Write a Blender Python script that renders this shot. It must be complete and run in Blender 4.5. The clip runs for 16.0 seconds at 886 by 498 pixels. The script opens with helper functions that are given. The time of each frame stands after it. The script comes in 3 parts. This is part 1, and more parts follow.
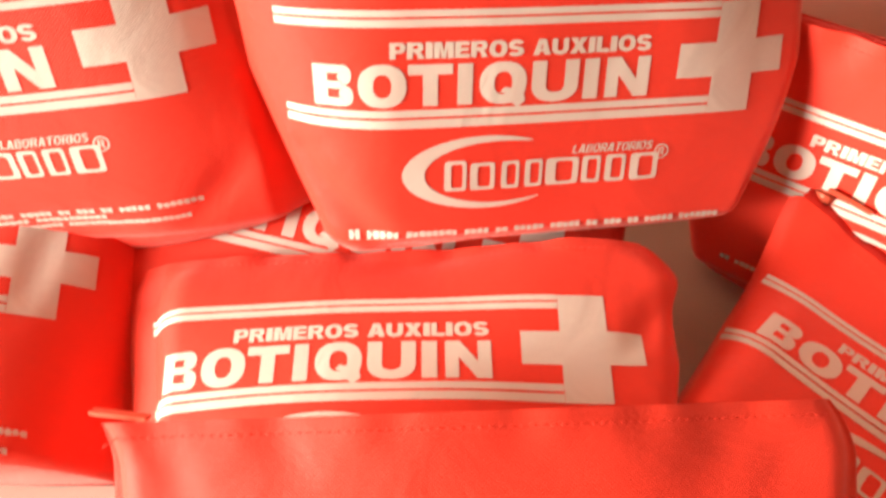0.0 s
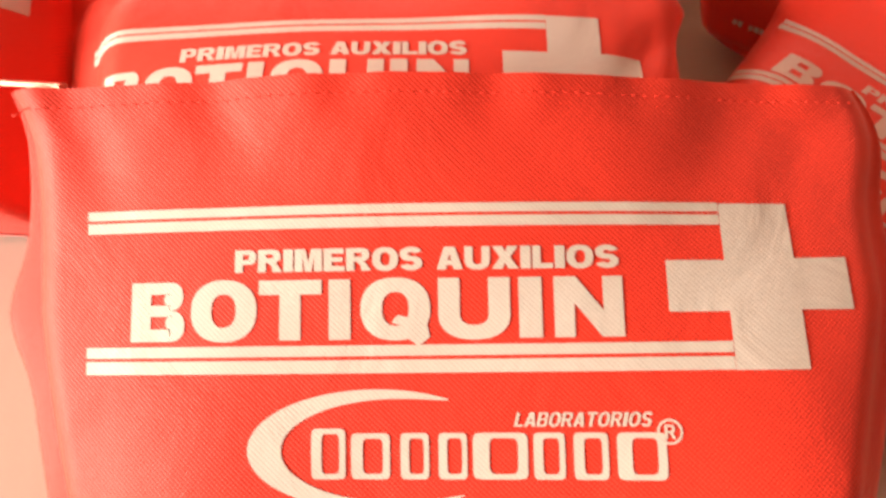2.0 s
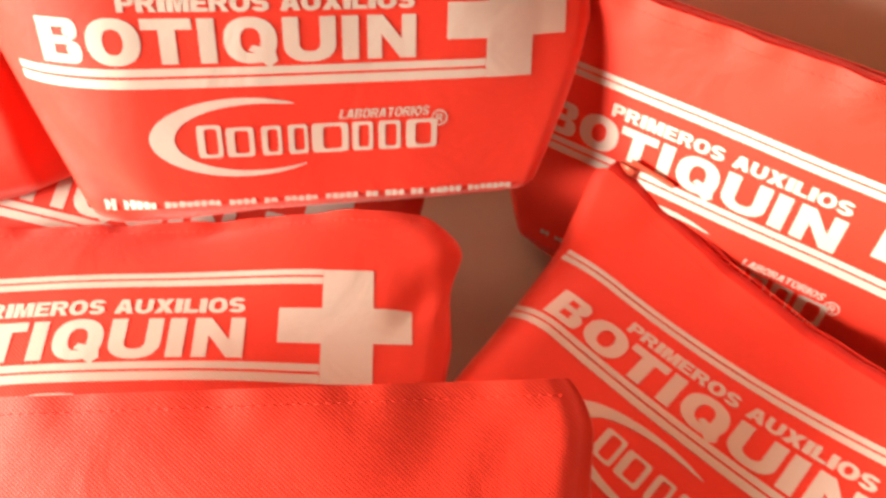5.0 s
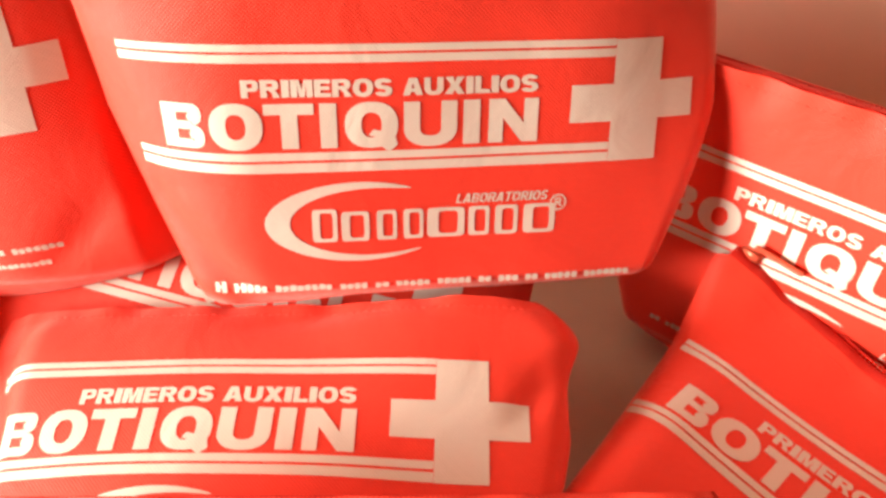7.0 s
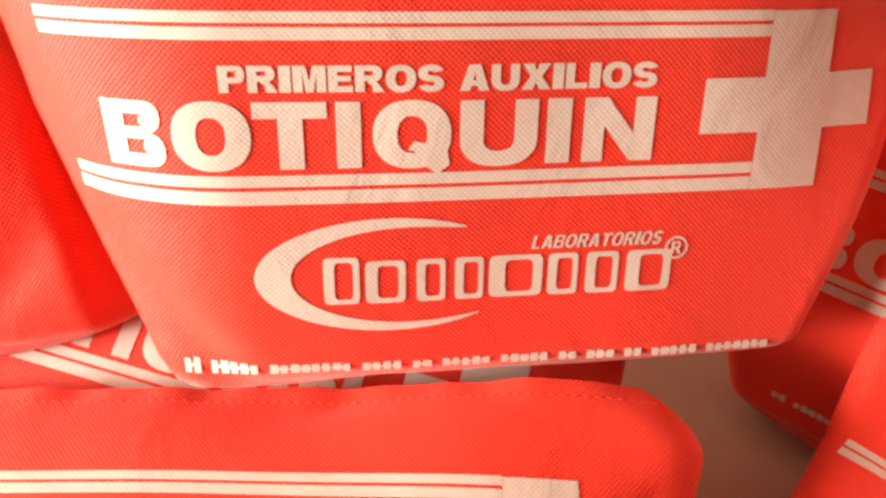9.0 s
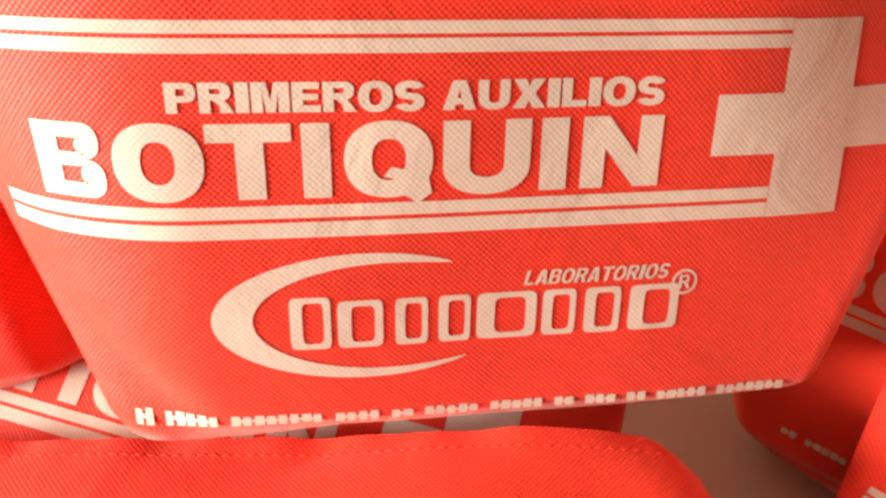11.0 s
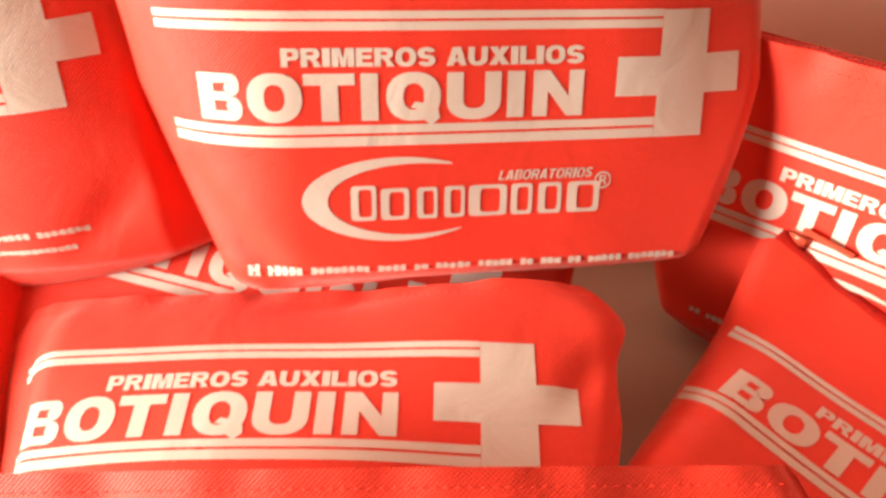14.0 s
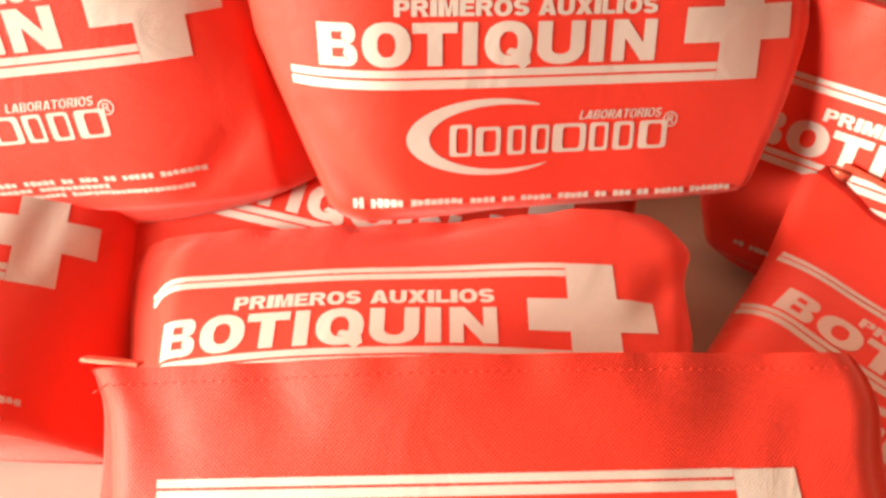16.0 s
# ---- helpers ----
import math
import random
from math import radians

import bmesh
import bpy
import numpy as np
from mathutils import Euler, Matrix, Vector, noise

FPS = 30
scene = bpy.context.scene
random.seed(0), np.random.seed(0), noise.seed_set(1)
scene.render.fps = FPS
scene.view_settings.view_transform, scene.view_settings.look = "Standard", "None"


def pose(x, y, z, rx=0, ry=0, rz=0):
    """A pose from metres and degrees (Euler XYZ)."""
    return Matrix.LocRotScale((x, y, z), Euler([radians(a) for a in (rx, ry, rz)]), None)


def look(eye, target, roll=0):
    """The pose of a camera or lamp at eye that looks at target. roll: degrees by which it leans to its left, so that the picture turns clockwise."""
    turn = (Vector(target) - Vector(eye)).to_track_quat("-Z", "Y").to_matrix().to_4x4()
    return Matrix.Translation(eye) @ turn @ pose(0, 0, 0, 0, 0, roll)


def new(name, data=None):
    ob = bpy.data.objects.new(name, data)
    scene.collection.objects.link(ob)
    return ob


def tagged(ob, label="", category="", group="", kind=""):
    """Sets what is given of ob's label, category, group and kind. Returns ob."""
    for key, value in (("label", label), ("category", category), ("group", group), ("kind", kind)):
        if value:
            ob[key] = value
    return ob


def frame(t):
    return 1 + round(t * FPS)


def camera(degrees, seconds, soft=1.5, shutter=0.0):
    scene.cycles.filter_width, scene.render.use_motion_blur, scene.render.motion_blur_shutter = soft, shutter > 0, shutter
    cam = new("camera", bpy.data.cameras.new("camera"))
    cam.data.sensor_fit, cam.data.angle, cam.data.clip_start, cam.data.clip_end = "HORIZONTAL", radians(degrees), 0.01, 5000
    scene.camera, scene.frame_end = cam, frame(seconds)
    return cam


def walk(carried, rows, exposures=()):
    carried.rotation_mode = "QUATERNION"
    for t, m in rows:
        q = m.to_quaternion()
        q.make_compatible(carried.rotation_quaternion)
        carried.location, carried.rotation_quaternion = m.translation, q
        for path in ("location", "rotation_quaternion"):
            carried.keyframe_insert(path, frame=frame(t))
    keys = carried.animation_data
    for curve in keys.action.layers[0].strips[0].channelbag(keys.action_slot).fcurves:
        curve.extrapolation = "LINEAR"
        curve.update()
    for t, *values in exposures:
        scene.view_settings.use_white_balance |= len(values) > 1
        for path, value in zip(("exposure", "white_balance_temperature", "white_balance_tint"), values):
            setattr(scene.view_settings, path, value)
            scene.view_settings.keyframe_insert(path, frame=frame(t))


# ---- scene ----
cam = camera(57.65, 16.0, soft=2.9, shutter=0.5)
EYE, TILT = 0.262, -45.0
BASE = pose(0, 0, EYE, TILT, 0, 0)
ROWS = [
    (0.0, 0.0000, 0.0000, 0.0000, 90.00, -0.00, 0.00),
    (0.5, -0.0012, 0.0002, -0.0271, 90.88, -1.14, 0.15),
    (1.0, -0.0013, 0.0077, -0.0494, 90.52, -1.29, 0.64),
    (1.5, 0.0051, 0.0181, -0.0599, 88.04, -1.11, 1.26),
    (2.0, 0.0108, 0.0263, -0.0637, 85.18, -0.79, 0.58),
    (2.5, 0.0269, 0.0327, -0.0669, 84.07, -0.28, 0.62),
    (3.0, 0.0560, 0.0347, -0.0645, 84.40, 0.39, 1.24),
    (3.5, 0.0786, 0.0330, -0.0546, 85.30, 1.05, 0.12),
    (4.0, 0.0854, 0.0334, -0.0404, 86.25, 0.82, -1.36),
    (4.5, 0.0837, 0.0263, -0.0265, 87.42, 0.71, -1.50),
    (5.0, 0.0669, 0.0151, -0.0045, 89.06, -0.23, -1.74),
    (7.5, 0.0444, 0.0328, 0.0115, 94.02, -1.42, 3.02),
    (8.0, 0.0388, 0.0578, 0.0139, 94.72, -1.77, 3.42),
    (10.5, 0.0319, 0.1152, 0.0240, 94.75, -1.35, 2.12),
    (11.0, 0.0329, 0.1157, 0.0245, 95.12, -1.24, 2.02),
    (11.5, 0.0335, 0.1136, 0.0252, 95.10, -1.06, 1.90),
    (12.0, 0.0344, 0.1040, 0.0271, 94.75, -1.20, 1.26),
    (12.5, 0.0363, 0.0842, 0.0247, 94.34, -1.30, 0.55),
    (13.0, 0.0376, 0.0630, 0.0183, 93.02, -1.01, 0.56),
    (13.5, 0.0366, 0.0491, 0.0028, 94.73, -0.73, 0.95),
    (14.0, 0.0350, 0.0343, -0.0125, 95.87, -0.85, 2.00),
    (14.5, 0.0284, 0.0235, -0.0148, 95.60, -1.06, 2.35),
    (15.0, 0.0257, 0.0135, -0.0170, 96.22, -1.11, 3.06),
    (15.5, 0.0185, 0.0138, -0.0229, 95.05, -0.71, 3.27),
    (16.0, 0.0036, 0.0064, -0.0285, 93.93, -0.20, 1.14),
]
walk(cam, [(t, BASE @ pose(x, y, z, rx, ry, rz)) for t, x, y, z, rx, ry, rz in ROWS], exposures=[(0, -0.05), (1, -0.05), (1.5, -0.22), (2.5, -0.46), (3.2, -0.46), (4, -0.30), (4.6, -0.03), (5, 0.08), (8, 0.05), (10.5, -0.05), (16, -0.03)])

# ---- light: a bright low window in the left wall, the room's pale walls throw it back ----
world = bpy.data.worlds.new("world")
scene.world = world
world.use_nodes = True
world.node_tree.nodes["Background"].inputs[0].default_value = (1.0, 0.78, 0.62, 1)
world.node_tree.nodes["Background"].inputs[1].default_value = 0.25


def area_lamp(name, eye, target, size_x, size_y, power, colour):
    data = bpy.data.lights.new(name, "AREA")
    data.shape, data.size, data.size_y, data.energy, data.color = "RECTANGLE", size_x, size_y, power, colour
    ob = new(name, data)
    ob.matrix_world = look(eye, target)
    return ob


window_light = area_lamp("window_light", (-1.44, -0.42, 0.38), (0.0, 0.05, 0.12), 0.8, 0.60, 45, (1.0, 0.87, 0.75))
window_light.data.spread = math.radians(115)  # the reveal shades what lies far to the side


# ---- materials ----
class Nodes:
    """A small hand for node materials."""

    def __init__(self, name):
        self.mat = bpy.data.materials.new(name)
        self.mat.use_nodes = True
        self.tree = self.mat.node_tree
        self.bsdf = self.tree.nodes["Principled BSDF"]

    def add(self, kind, **values):
        node = self.tree.nodes.new(kind)
        for key, value in values.items():
            if key in node.inputs:
                node.inputs[key].default_value = value
            else:
                setattr(node, key, value)
        return node

    def link(self, a, b):
        self.tree.links.new(a, b)

    def math(self, op, a, b=None):
        node = self.add("ShaderNodeMath", operation=op)
        for slot, value in zip(node.inputs, (a, b)):
            if value is None:
                continue
            if isinstance(value, (int, float)):
                slot.default_value = value
            else:
                self.link(value, slot)
        return node.outputs[0]

    def mix(self, fac, a, b):
        node = self.add("ShaderNodeMix", data_type="RGBA")
        for slot, value in zip((node.inputs[0], node.inputs[6], node.inputs[7]), (fac, a, b)):
            if isinstance(value, (tuple, float, int)):
                slot.default_value = value
            else:
                self.link(value, slot)
        return node.outputs[2]


PITCH = 0.00082  # spacing of the weave


def weave(n):
    """Height of a basket weave over the cloth's own metres (the UV map), 0 to 1."""
    uv = n.add("ShaderNodeUVMap", uv_map="cloth")
    warp = n.add("ShaderNodeTexNoise", Scale=60.0, Detail=2.0)
    n.link(uv.outputs[0], warp.inputs["Vector"])
    sep = n.add("ShaderNodeSeparateXYZ")
    n.link(uv.outputs[0], sep.inputs[0])
    w = n.math("MULTIPLY", n.math("SUBTRACT", warp.outputs[0], 0.5), 1.6)
    k = 2 * math.pi / PITCH
    a = n.math("SINE", n.math("ADD", n.math("MULTIPLY", n.math("ADD", sep.outputs[0], sep.outputs[1]), k * 0.7071), w))
    b = n.math("SINE", n.math("ADD", n.math("MULTIPLY", n.math("SUBTRACT", sep.outputs[0], sep.outputs[1]), k * 0.7071), w))
    h = n.math("ADD", n.math("MULTIPLY", n.math("ADD", a, b), 0.25), 0.5)
    return uv, h


def cloth_material(name, base, light, rough, bump, sheen):
    n = Nodes(name)
    uv, h = weave(n)
    big = n.add("ShaderNodeTexNoise", Scale=22.0, Detail=4.0, Roughness=0.6)
    n.link(uv.outputs[0], big.inputs["Vector"])
    fine = n.add("ShaderNodeTexNoise", Scale=900.0, Detail=2.0)
    n.link(uv.outputs[0], fine.inputs["Vector"])
    tone = n.math("ADD", n.math("MULTIPLY", h, 0.75), n.math("ADD", n.math("MULTIPLY", big.outputs[0], 0.25), n.math("MULTIPLY", n.math("SUBTRACT", fine.outputs[0], 0.5), 0.3)))
    n.link(n.mix(tone, (*base, 1), (*light, 1)), n.bsdf.inputs["Base Color"])
    n.bsdf.inputs["Roughness"].default_value = rough
    n.bsdf.inputs["Specular IOR Level"].default_value = 0.3
    n.bsdf.inputs["Sheen Weight"].default_value = sheen
    n.bsdf.inputs["Sheen Roughness"].default_value = 0.45
    n.bsdf.inputs["Sheen Tint"].default_value = (1.0, 0.76, 0.68, 1)
    bumped = n.add("ShaderNodeBump", Strength=bump, Distance=0.00025)
    n.link(h, bumped.inputs["Height"])
    crumple = n.add("ShaderNodeTexNoise", Scale=34.0, Detail=5.0, Roughness=0.55, Distortion=0.8)
    n.link(uv.outputs[0], crumple.inputs["Vector"])
    soft = n.add("ShaderNodeBump", Strength=0.22, Distance=0.004)
    n.link(crumple.outputs[0], soft.inputs["Height"])
    n.link(soft.outputs[0], bumped.inputs["Normal"])
    n.link(bumped.outputs[0], n.bsdf.inputs["Normal"])
    return n.mat


CLOTH = cloth_material("red_woven_polyester", (0.62, 0.021, 0.008), (0.92, 0.055, 0.024), 0.55, 0.42, 0.38)
INK = cloth_material("white_screen_print", (0.60, 0.52, 0.445), (0.71, 0.63, 0.55), 0.6, 0.2, 0.1)
TAPE = cloth_material("red_zip_tape", (0.58, 0.016, 0.009), (0.78, 0.034, 0.016), 0.7, 0.6, 0.1)


def plain_material(name, colour, rough, metal=0.0, vary=0.12, scale=40.0, bump=0.0):
    n = Nodes(name)
    at = n.add("ShaderNodeTexCoord")
    big = n.add("ShaderNodeTexNoise", Scale=scale, Detail=5.0, Roughness=0.6)
    fine = n.add("ShaderNodeTexNoise", Scale=scale * 14, Detail=3.0)
    n.link(at.outputs["Object"], big.inputs["Vector"])
    n.link(at.outputs["Object"], fine.inputs["Vector"])
    f = n.math("ADD", n.math("MULTIPLY", big.outputs[0], 0.7), n.math("MULTIPLY", fine.outputs[0], 0.3))
    n.link(n.mix(f, (*[c * (1 - vary) for c in colour], 1), (*[min(1, c * (1 + vary)) for c in colour], 1)), n.bsdf.inputs["Base Color"])
    n.bsdf.inputs["Roughness"].default_value = rough
    n.bsdf.inputs["Metallic"].default_value = metal
    if bump:
        b = n.add("ShaderNodeBump", Strength=bump, Distance=0.001)
        n.link(fine.outputs[0], b.inputs["Height"])
        n.link(b.outputs[0], n.bsdf.inputs["Normal"])
    return n.mat


TABLE = plain_material("beige_laminate", (0.58, 0.49, 0.41), 0.45, vary=0.06, scale=12.0, bump=0.1)
# the wall's peach tint has the pouches' red bounce light mixed into it
WALL = plain_material("wall_paint_red_bounce", (0.90, 0.64, 0.48), 0.8, vary=0.05, scale=6.0, bump=0.2)
THREAD = plain_material("red_thread", (0.80, 0.04, 0.016), 0.7, scale=400.0)
SLIDER = plain_material("red_lacquered_metal", (0.72, 0.13, 0.07), 0.3, metal=0.3, scale=300.0)


# ---- the room ----
def box(bm, x0, y0, z0, x1, y1, z1):
    vs = [bm.verts.new((x, y, z)) for z in (z0, z1) for y in (y0, y1) for x in (x0, x1)]
    for f in ((0, 2, 3, 1), (4, 5, 7, 6), (0, 1, 5, 4), (1, 3, 7, 5), (3, 2, 6, 7), (2, 0, 4, 6)):
        bm.faces.new([vs[i] for i in f])


def slab(name, corners, material, label, category):
    bm = bmesh.new()
    box(bm, *corners)
    mesh = bpy.data.meshes.new(name)
    bm.to_mesh(mesh)
    bm.free()
    mesh.materials.append(material)
    return tagged(new(name, mesh), label, category, kind="structure")


BACK = 0.305
slab("floor", (-1.4, -5.0, -0.04, 4.0, BACK, 0.0), TABLE, "smooth beige surface that the pouches stand on", "floor")
slab("wall_north", (-1.4, BACK, -0.04, 4.0, BACK + 0.1, 2.8), WALL, "plain painted wall behind the pouches, their red bounce in its peach colour", "wall")
slab("wall_south", (-1.4, -5.1, -0.04, 4.0, -5.0, 2.8), WALL, "plain painted wall, its colour warmed with red bounce", "wall")
slab("wall_east", (4.0, -5.1, -0.04, 4.1, BACK + 0.1, 2.8), WALL, "plain painted wall, its colour warmed with red bounce", "wall")
west = slab("wall_west", (-1.5, -5.1, -0.04, -1.4, -0.82, 2.8), WALL, "plain painted wall with a window opening, its colour warmed with red bounce", "wall")
bm = bmesh.new()
bm.from_mesh(west.data)
box(bm, -1.5, -0.02, -0.04, -1.4, BACK + 0.1, 2.8)
box(bm, -1.5, -0.82, -0.04, -1.4, -0.02, 0.08)
box(bm, -1.5, -0.82, 0.68, -1.4, -0.02, 2.8)
bm.to_mesh(west.data)
bm.free()
slab("ceiling", (-1.5, -5.1, 2.8, 4.1, BACK + 0.1, 2.9), WALL, "plain pale ceiling", "ceiling")

# ---- the pouches ----
# the place and turn of each front panel's foot, then its bends:
# across, left edge, left edge by height, right edge, right edge by height, foot, top, twist, across by height
FIT_A = ((-0.1490, 0.2758, 0.0007, 32.7793, -4.1531, -2.9306), (2.39, 0.00, 0.00, 7.68, 2.14, 8.46, -0.81, -0.49, 1.17))
FIT_B = ((0.0305, 0.2790, -0.0014, 27.4514, -4.8633, 10.4082), (0.86, 19.32, -10.45, 3.39, 6.59, 3.38, -0.93, -0.48, -0.16))
FIT_C = ((0.1656, 0.3175, -0.0364, 31.0737, 25.3269, -26.7824), (-0.25, -0.00, -0.00, 0.00, 0.00, 0.00, 0.00, 0.00, -0.09))
FIT_D = ((0.1207, 0.2213, -0.0982, -50.4145, 30.9475, -33.0816), (-2.65, 49.28, -57.12, -0.00, 0.00, 9.46, -6.23, 3.78, -2.82))
FIT_E = ((-0.0193, 0.2193, -0.0848, -34.9115, -1.8358, -0.9304), (2.92, 134.43, -100.29, -4.44, 15.14, 0.00, 9.52, 0.84, -4.34))
FIT_F = ((0.0140, 0.1840, -0.1501, -11.2165, -2.2178, -1.4923), (0.89, 3.63, -12.11, -1.07, -6.14, 5.41, -7.62, -1.35, 3.68))
FIT_G = ((-0.2029, 0.2426, -0.0619, -27.5260, -3.3482, -5.2648), (3.63, 0.00, 0.00, 13.81, -6.07, 8.40, 0.00, 1.41, -0.94))
FIT_H = ((-0.0457, 0.2803, -0.0524, -14.79, 12.87, -4.15), (-0.34, 0.0, 0.0, 4.0, 0.0, 12.0, 22.0, 0.0, 0.0))

HALF, TOP = 0.0965, 0.1115  # half the panel's width, its height
UR, VB, VT = 0.045, 0.035, 0.075
STEPS = (np.arange(48) + 0.5) / 48


def bent(u, v, bends, crease):
    """The printed panel, bent: metres across and up the flat cloth to metres in the pouch's space (front towards -y)."""
    k0, kl, klv, kr, krv, kb, kt, tw, k0v = bends
    dv = ((v - 0.055) / 0.055)[..., None]
    su = u[..., None] * STEPS
    th = (k0 + k0v * dv) * su - (kl + klv * dv) * np.maximum(0, crease - su) + (kr + krv * dv) * np.maximum(0, su - UR)
    th = 1.35 * np.tanh(th / 1.35)
    w = v - 0.055
    sw = w[..., None] * STEPS + 0.055
    ph = -kb * np.maximum(0, VB - sw) + kt * np.maximum(0, sw - VT)
    y = u * np.sin(th).mean(-1) + w * np.sin(ph).mean(-1) - tw * u * w
    return np.stack([u * np.cos(th).mean(-1), y, 0.055 + w * np.cos(ph).mean(-1)], -1)


class Pouch:
    """Shape of one pouch: the bent panel with its folds, and the body behind it."""

    def __init__(self, fit, deep, seed, folds=(), thin=0.007, tuck=(0.016, 0.016), swell=0.05, crease=-0.045, ear=0.0, sag=0.0, base=0.0025, foot=0.0, trim=(0.0, 0.0), wing=0.0, over=0.0, sink=0.0016, flare=0.0, round_top=(0.0025, 0.0025), calm=1.0, rise=0.0, lean=0.5, tilt=(0.0, 0.0), dip=(0.0, 0.0, 0.01), bulge=(0.0, 0.09, 0.01), drop=0.0, lip=0.0):
        self.where, self.bends = fit
        self.rise, self.calm, self.lean, self.tilt, self.dip, self.bulge, self.drop, self.lip = rise, calm, lean, tilt, dip, bulge, drop, lip
        self.deep, self.thin, self.seed, self.folds, self.tuck, self.swell, self.crease, self.ear, self.sag, self.base, self.foot, self.trim, self.wing, self.top, self.sink, self.flare, self.round_top = deep, thin, seed, folds, tuck, swell, crease, ear, sag, base, foot, trim, wing, TOP + over, sink, flare, round_top

    def front(self, u, v):
        # the top edge runs askew
        v_drop = self.drop * np.clip((-u - 0.045) / 0.045, 0, 1.2) ** 2 * np.clip((v - 0.084) / 0.03, 0, 1)
        p = bent(u, v - v_drop - self.tilt[0] * ((u - self.tilt[1]) / HALF) * np.clip((v - 0.084) / 0.03, 0, 1), self.bends, self.crease)
        s = self.seed * 7.3
        n = 0.0016 * np.sin(38 * u + 21 * v + s) * np.sin(47 * v - 13 * u + 2 * s) + 0.0007 * np.sin(105 * u + 40 * v + 1.7 * s) * np.sin(70 * v + s)
        edge = np.clip((v - 0.084) / 0.02, 0, 1) + np.clip((0.014 - v) / 0.014, 0, 1) + np.clip((np.abs(u) - 0.078) / 0.015, 0, 1)
        n = n * (0.3 + 0.9 * np.minimum(edge, 1.4))
        n = n + 0.0007 * np.clip((v - 0.098) / 0.012, 0, 1) * (np.sin(210 * u + 3 * s) + 0.6 * np.sin(390 * u + s))
        n = n * self.calm
        for u0, v0, turn, long, wide, depth in self.folds:
            a, b = math.cos(math.radians(turn)), math.sin(math.radians(turn))
            du, dv = u - u0, v - v0
            n = n - depth * np.exp(-(((du * a + dv * b) / long) ** 2) - ((-du * b + dv * a) / wide) ** 2)
        p[..., 1] -= n
        p[..., 0] -= self.lip * np.clip((-u - 0.0815) / 0.012, 0, 1.2)
        p[..., 1] -= self.rise * np.clip((0.03 - u) / 0.11, 0, 1.1) * np.clip((v - 0.083) / 0.03, 0, 1.2) ** 1.4
        # the corner of the top edge turns back
        p[..., 1] += self.ear * np.clip((np.abs(u) - 0.07) / 0.025, 0, 1.2) ** 2 * np.clip((v - 0.085) / 0.025, 0, 1)
        p[..., 2] -= self.dip[0] * np.exp(-(((u - self.dip[1]) / self.dip[2]) ** 2)) * np.clip((self.foot + 0.006 - v) / 0.006, 0, 1) ** 1.3
        p[..., 2] -= self.sag * np.clip((v - 0.09) / 0.02, 0, 1) * (1 - (u / HALF) ** 2)
        return p

    def across(self, s, v):
        """Metres across for a share s of the half width: the foot's corners are tucked in, the top's rounded."""
        low = np.clip(1 - v / 0.062, 0, 1) ** 1.1
        corner = np.where(s < 0, *self.round_top)
        zone = np.maximum(np.maximum(0.007, -4 * corner), 1.7 * corner)
        top = np.clip((v - self.top + zone) / zone, 0, 1) ** 2
        return s * (HALF - np.where(s < 0, *self.trim) - np.where(s < 0, *self.tuck) * low - corner * top + np.where(s < 0, 0.0, self.bulge[0]) * np.exp(-(((v - self.bulge[1]) / self.bulge[2]) ** 2)))

    def depth(self, v):
        f = np.clip(v / TOP, 0, 1)
        return self.thin + (self.deep - self.thin) * (1 - f ** 1.6) ** 0.8

    def back(self, s, v):
        p = self.front(self.across(s, v) * 0.96, v)
        p[..., 0] -= self.wing * np.clip(-s, 0, 1) ** 6 * np.exp(-(((v - 0.062) / 0.013) ** 2))
        p[..., 0] += self.flare * np.clip(s, 0, 1) ** 3 * np.clip(1 - v / 0.1, 0, 1)
        mid = self.front(np.zeros_like(s), v)[..., 1]
        y = mid + self.depth(v) * (1 - 0.3 * np.abs(s) ** 4)
        p[..., 1] = np.maximum(y, p[..., 1] + 0.35 * self.depth(v) + 0.001)
        return p

    def out(self, u, v, lift):
        """Points a little proud of the front."""
        e = 0.0004
        p = self.front(u, v)
        du, dv = self.front(u + e, v) - p, self.front(u, v + e) - p
        n = np.cross(du, dv)
        n /= np.linalg.norm(n, axis=-1, keepdims=True)
        return p + n * lift


def finish(name, bm_or_mesh, material, parent, label="", smooth=True):
    mesh = bm_or_mesh
    if isinstance(bm_or_mesh, bmesh.types.BMesh):
        mesh = bpy.data.meshes.new(name)
        bm_or_mesh.to_mesh(mesh)
        bm_or_mesh.free()
    mesh.materials.append(material)
    if smooth:
        mesh.polygons.foreach_set("use_smooth", [True] * len(mesh.polygons))
    ob = new(name, mesh)
    ob.parent = parent
    return tagged(ob, label)


def cloth_uv(mesh, uvs):
    layer = mesh.uv_layers.new(name="cloth")
    loops = np.empty(len(mesh.loops), dtype=np.int32)
    mesh.loops.foreach_get("vertex_index", loops)
    layer.data.foreach_set("uv", np.asarray(uvs, dtype=np.float32)[loops].ravel())


def grid_mesh(name, pts, uvs, wrap=False):
    """A mesh over a grid of points, rows by columns."""
    r, c = pts.shape[:2]
    idx = np.arange(r * c).reshape(r, c)
    a, b, d, e = idx[:-1, :-1], idx[:-1, 1:], idx[1:, 1:], idx[1:, :-1]
    faces = np.stack([a, b, d, e], -1).reshape(-1, 4)
    mesh = bpy.data.meshes.new(name)
    mesh.from_pydata(pts.reshape(-1, 3).tolist(), [], faces.tolist())
    cloth_uv(mesh, uvs.reshape(-1, 2))
    return mesh


